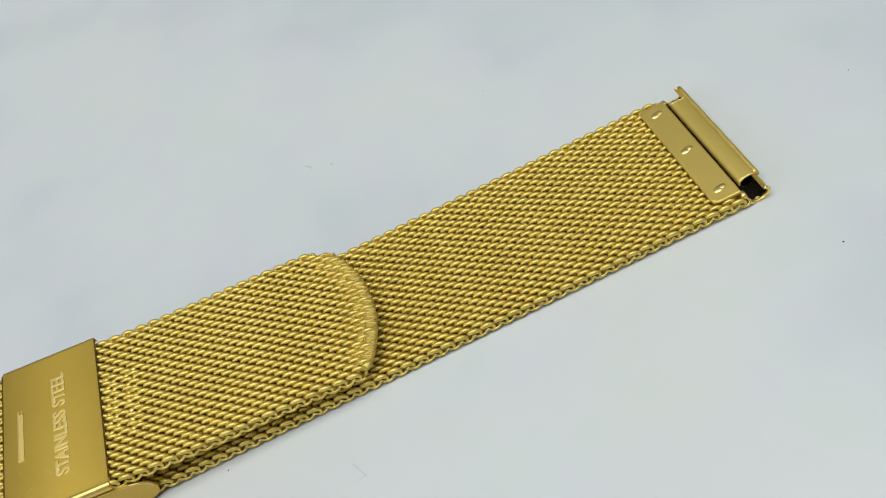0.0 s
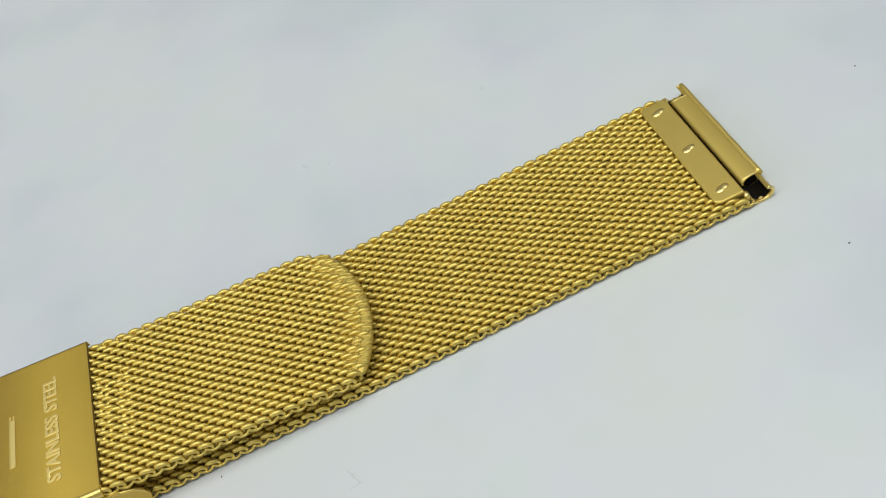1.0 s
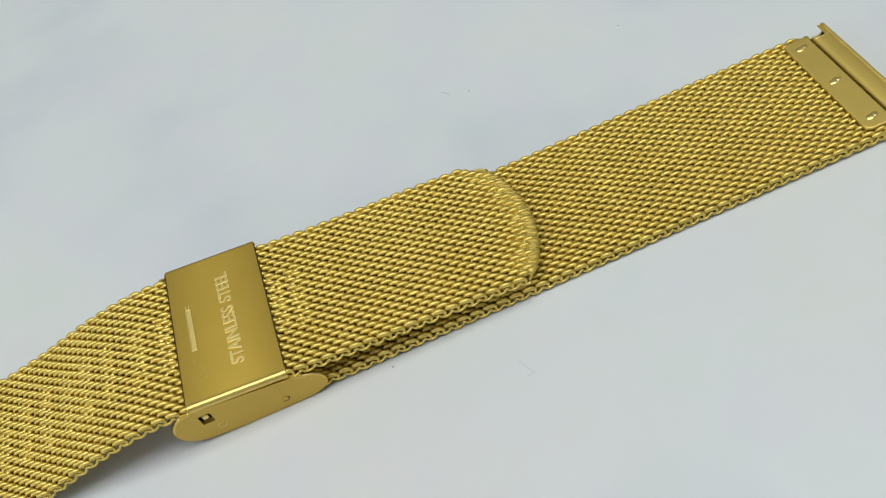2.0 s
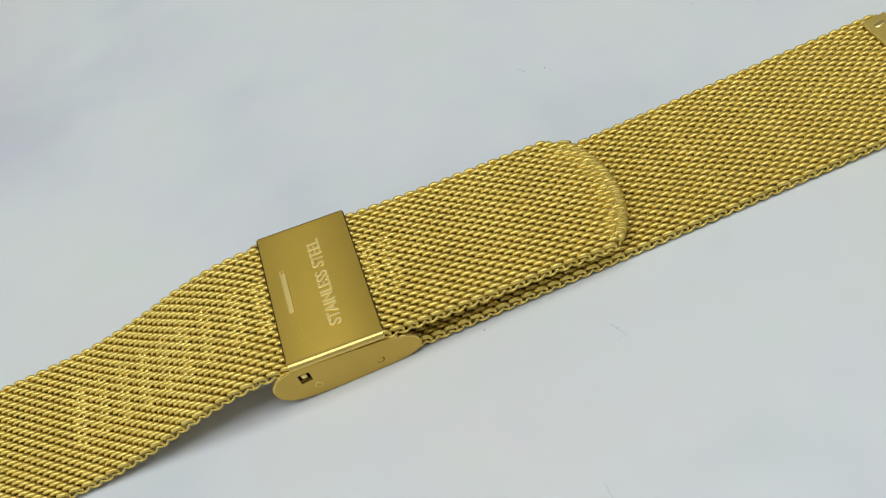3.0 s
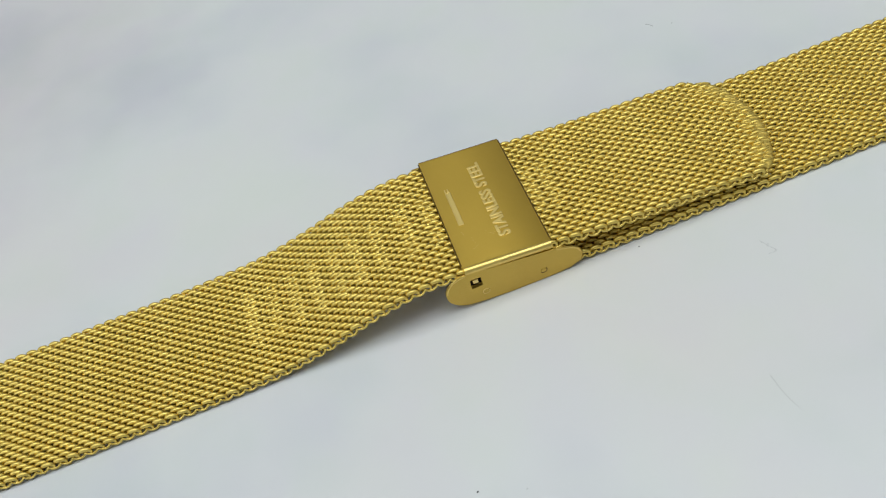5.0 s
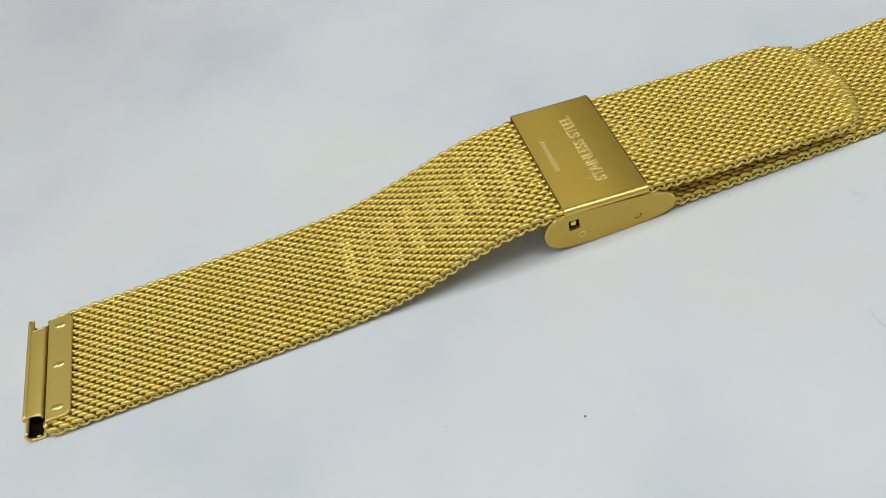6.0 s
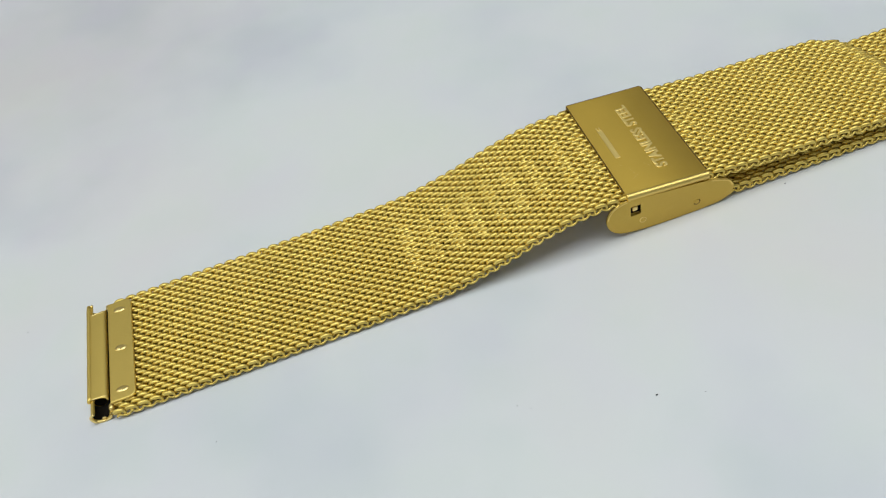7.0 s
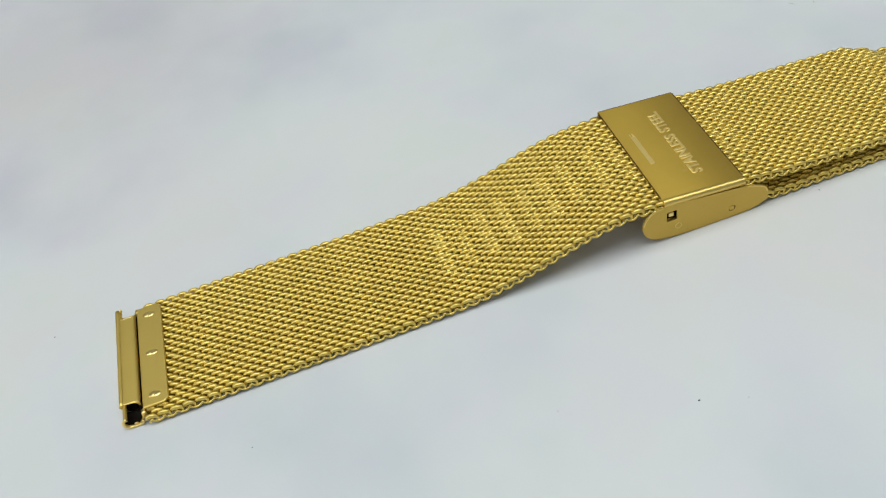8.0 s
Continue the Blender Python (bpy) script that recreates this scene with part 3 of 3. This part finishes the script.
# ---- end links ----
def end_link(x, facing):
    """Crimped plate over the weave's end and the rolled tube for the spring bar; facing +1 has the tube on the +x side."""
    place = Matrix.Translation((x * MM, SKEW * x * 0.6 * MM, 0)) @ Matrix.Diagonal((facing, 1, 1, 1))

    def put(name, bm, mat, parent, label=""):
        bmesh.ops.transform(bm, matrix=place, verts=list(bm.verts))
        return part(name, bm, mat, parent, label, smooth=False)

    # plate: rounded outline in plan, seen from above
    bm = bmesh.new()
    x0, x1, yh, r = -1.75, 1.76, 9.0, 0.9
    loop = [(x1, -yh), (x1, yh)]
    loop += [(x0 + r - r * math.sin(radians(a)), yh - r + r * math.cos(radians(a))) for a in range(0, 91, 15)]
    loop += [(x0 + r - r * math.cos(radians(a)), -yh + r - r * math.sin(radians(a))) for a in range(0, 91, 15)]
    top = bm.faces.new([bm.verts.new((q[0] * MM, q[1] * MM, 1.62 * MM)) for q in loop])
    ext = bmesh.ops.extrude_face_region(bm, geom=[top])
    bmesh.ops.translate(bm, verts=[g for g in ext["geom"] if isinstance(g, bmesh.types.BMVert)], vec=(0, 0, 0.40 * MM))
    plate = bevelled(put("end_link", bm, SATIN, band, "smooth gold end plate with rolled spring bar tube"), 0.2 * MM, 3)
    bevelled(put("back_plate", box_bm(-1.75 * MM, 2.0 * MM, -9.2 * MM, 9.2 * MM, 0.02 * MM, 0.2 * MM), SATIN, plate), 0.05 * MM)
    # spot-weld dimples
    for y in (-7.25, 0.0, 7.25):
        bm = bmesh.new()
        for dx, dy, sc in ((-0.20, -0.06, 1.0), (0.26, 0.10, 0.9)):
            bmesh.ops.create_uvsphere(bm, u_segments=16, v_segments=8, radius=1.0,
                                      matrix=pose(dx * facing * MM, (y + dy * facing) * MM, 1.99 * MM, 0, 0, 10 * facing)
                                      @ Matrix.Diagonal((0.66 * sc * MM, 0.50 * sc * MM, 0.15 * MM, 1)))
        ob = put("dimple", bm, WELD, plate)
        ob.data.polygons.foreach_set("use_smooth", [True] * len(ob.data.polygons))

    # rolled tube: whole roll in the middle, only the outer lower wall at the notched ends
    cx, cz, ro, th = 3.42, 1.06, 1.03, 0.2

    def roll(a0, a1, y0, y1, name, parent, label="", ro=ro, th=th, mat=SATIN, square=0.3, curl=0.0):
        n = 26
        verts, faces = [], []
        for y in (y0, y0 + 0.06, y0 + 0.14, y1 - 0.14, y1 - 0.06, y1):
            cut = 0.04 if y in (y0, y1) else 0.0
            out = (-1 if y < (y0 + y1) / 2 else 1) * curl
            for rr in (ro - cut, ro - th + cut):
                for k in range(n + 1):
                    a = radians(a0 + (a1 - a0) * k / n)
                    c, s = math.cos(a), math.sin(a)
                    verts.append((cx + 1.32 * rr * math.copysign(abs(c) ** (0.5 + square * 0.3), c), y + out * ((k / n) ** 4 - 0.35 * math.sin(math.pi * k / n) ** 4), cz + rr * math.copysign(abs(s) ** square, s)))
        m = n + 1
        for j in range(5):
            for k in range(n):
                o, i = j * 2 * m + k, j * 2 * m + m + k
                faces.append((o, o + 1, o + 1 + 2 * m, o + 2 * m))
                faces.append((i, i + 2 * m, i + 1 + 2 * m, i + 1))
            for k in (0, n):
                o, i = j * 2 * m + k, j * 2 * m + m + k
                faces.append((o, o + 2 * m, i + 2 * m, i))
        for j in (0, 5):
            for k in range(n):
                o, i = j * 2 * m + k, j * 2 * m + m + k
                faces.append((o, i, i + 1, o + 1))
        bm = bmesh.new()
        vs = [bm.verts.new((q[0] * MM, q[1] * MM, q[2] * MM)) for q in verts]
        for f in faces:
            bm.faces.new([vs[i] for i in f])
        ob = put(name, bm, mat, parent, label)
        ob.data.polygons.foreach_set("use_smooth", [True] * len(ob.data.polygons))
        ob.data.set_sharp_from_angle(angle=radians(45))
        return ob

    roll(-125, 172, -7.4, 7.9, "bar_tube", plate, square=0.38, curl=0.45)
    roll(-165, 66, -9.80, -7.2, "tube_lip", plate, ro=0.98, square=0.95)
    roll(-165, 66, 7.7, 9.80, "tube_lip", plate, ro=0.98, square=0.95)
    # black lining puts the tube's inner shade into its colour
    for y0, y1 in ((-9.6, -7.3), (7.8, 9.6)):
        roll(-175, 20, y0, y1, "bore_wall", plate, "dark inside of the tube", 0.81, 0.05, DARK, 0.85)
    # bright cut edges of the roll at its notched ends, and the dark bore
    def cut_edge(a0, a1, y, dip, square, name, thick):
        pts = []
        for k in range(19):
            a = radians(a0 + (a1 - a0) * k / 18)
            c, q = math.cos(a), math.sin(a)
            pts.append(((cx + 1.24 * ro * math.copysign(abs(c) ** (0.5 + square * 0.3), c)) * MM,
                        (y + dip * math.sin(3.2 * k / 18) * (1 if y > 0 else -1)) * MM, (cz + 0.93 * ro * math.copysign(abs(q) ** square, q)) * MM))
        v, f = tube_data(pts, thick * MM, 8)
        bm = bmesh.new()
        vs = [bm.verts.new(q) for q in v]
        for q in f:
            bm.faces.new([vs[i] for i in q])
        ob = put(name, bm, WELD, plate, "bright cut edge")
        ob.data.polygons.foreach_set("use_smooth", [True] * len(ob.data.polygons))

    for y0, y1 in ((-7.4, -9.85), (7.9, 9.85)):
        cut_edge(15, 165, y0, -0.05, 0.38, "tube_edge", 0.10)
        cut_edge(-168, 70, y1, -0.12, 0.95, "lip_edge", 0.19)
        # small bright gold nub low inside the lip
        bm = bmesh.new()
        bmesh.ops.create_icosphere(bm, subdivisions=2, radius=1.0, matrix=pose((cx - 0.15) * MM, (y1 + (0.25 if y1 < 0 else -0.25)) * MM, (cz - 0.62) * MM) @ Matrix.Diagonal((0.30 * MM, 0.16 * MM, 0.2 * MM, 1)))
        put("bright_nub", bm, WELD, plate)
    # rolled outer edge that runs on past the tube's far end
    v, f = tube_data([((cx + 1.09 + 0.012 * math.sin(y * 1.7)) * MM, y * MM, (cz + 0.77 + 0.01 * math.sin(y * 2.3)) * MM) for y in np.linspace(-7.5, 9.9, 30)], 0.36 * MM, 14)
    bm = bmesh.new()
    vs = [bm.verts.new(q) for q in v]
    for q in f:
        bm.faces.new([vs[i] for i in q])
    ob = put("rolled_edge", bm, SATIN, plate)
    ob.data.polygons.foreach_set("use_smooth", [True] * len(ob.data.polygons))
    # folded corner beside the notch
    for y in (-9.0, 9.0):
        bm = box_bm(1.45 * MM, 2.20 * MM, (y - 0.55) * MM, (y + 0.5) * MM, 0.5 * MM, 1.72 * MM, 0.34 * MM, 4)
        ob = put("fold_corner", bm, WELD, plate)
        ob.data.polygons.foreach_set("use_smooth", [True] * len(ob.data.polygons))
    # solid black cylinder stands in for the shade in the tube's hollow
    bm = bmesh.new()
    bmesh.ops.create_cone(bm, cap_ends=True, segments=20, radius1=0.78 * MM, radius2=0.78 * MM, depth=15.1 * MM, matrix=pose(cx * MM, 0.25 * MM, cz * MM, 90))
    put("bore", bm, DARK, plate, "dark hollow of the spring bar tube")
    # black block stands in for shade in the slit between plate and tube
    bm = box_bm(1.72 * MM, 2.5 * MM, -9.0 * MM, 9.0 * MM, 0.2 * MM, 0.9 * MM)
    put("fold", bm, DARK, plate)
    return plate


end_link(74.6, 1)
end_link(-81.6, -1)


# ---- dust on the table ----
def speck(x, y, size):
    bm = bmesh.new()
    bmesh.ops.create_icosphere(bm, subdivisions=2, radius=1.0, matrix=pose(x * MM, y * MM, size * 0.3 * MM, 0, 0, x * 37) @ Matrix.Diagonal((size * MM, size * 0.7 * MM, size * 0.4 * MM, 1)))
    return tagged(part("dust_speck", bm, DUST, None), "tiny dark dust speck lying on the white tabletop", "dust speck", "dust specks")


for sx, sy, ss in ((10.9, -11.2, 0.10), (34.6, 27.8, 0.10), (-19.2, -34.7, 0.15), (97.7, 2.2, 0.11), (82.0, -19.1, 0.12), (58.3, 28.0, 0.10), (24.9, -18.1, 0.07),
                   (-96.3, 11.0, 0.11), (-70.8, -19.4, 0.07), (-33.2, -30.6, 0.05), (-34.6, -29.6, 0.08), (-14.0, -36.5, 0.06)):
    speck(sx, sy, ss)

FIBRE = make_plain("grey_fibre", (0.30, 0.31, 0.32), 0.8, 2000, 0.3)


def fibre(points, radius):
    v, f = tube_data([(q[0] * MM, q[1] * MM, radius * 0.8 * MM) for q in points], radius * MM, 6)
    return tagged(link("fibre", mesh_of("fibre", v, f, FIBRE)), "thin grey fibre lying on the white tabletop", "fibre", "fibres")


fibre([(24.3, -17.3), (24.6, -17.8), (24.8, -18.4), (25.2, -19.0), (25.3, -19.4)], 0.013)
fibre([(24.2, -19.5), (24.9, -19.5), (25.5, -19.4)], 0.010)
fibre([(15.8, -34.5), (15.9, -36.0), (16.0, -37.2), (16.2, -38.3), (16.5, -39.3)], 0.013)
fibre([(31.0, 29.8), (31.5, 29.4), (31.8, 28.7)], 0.022)
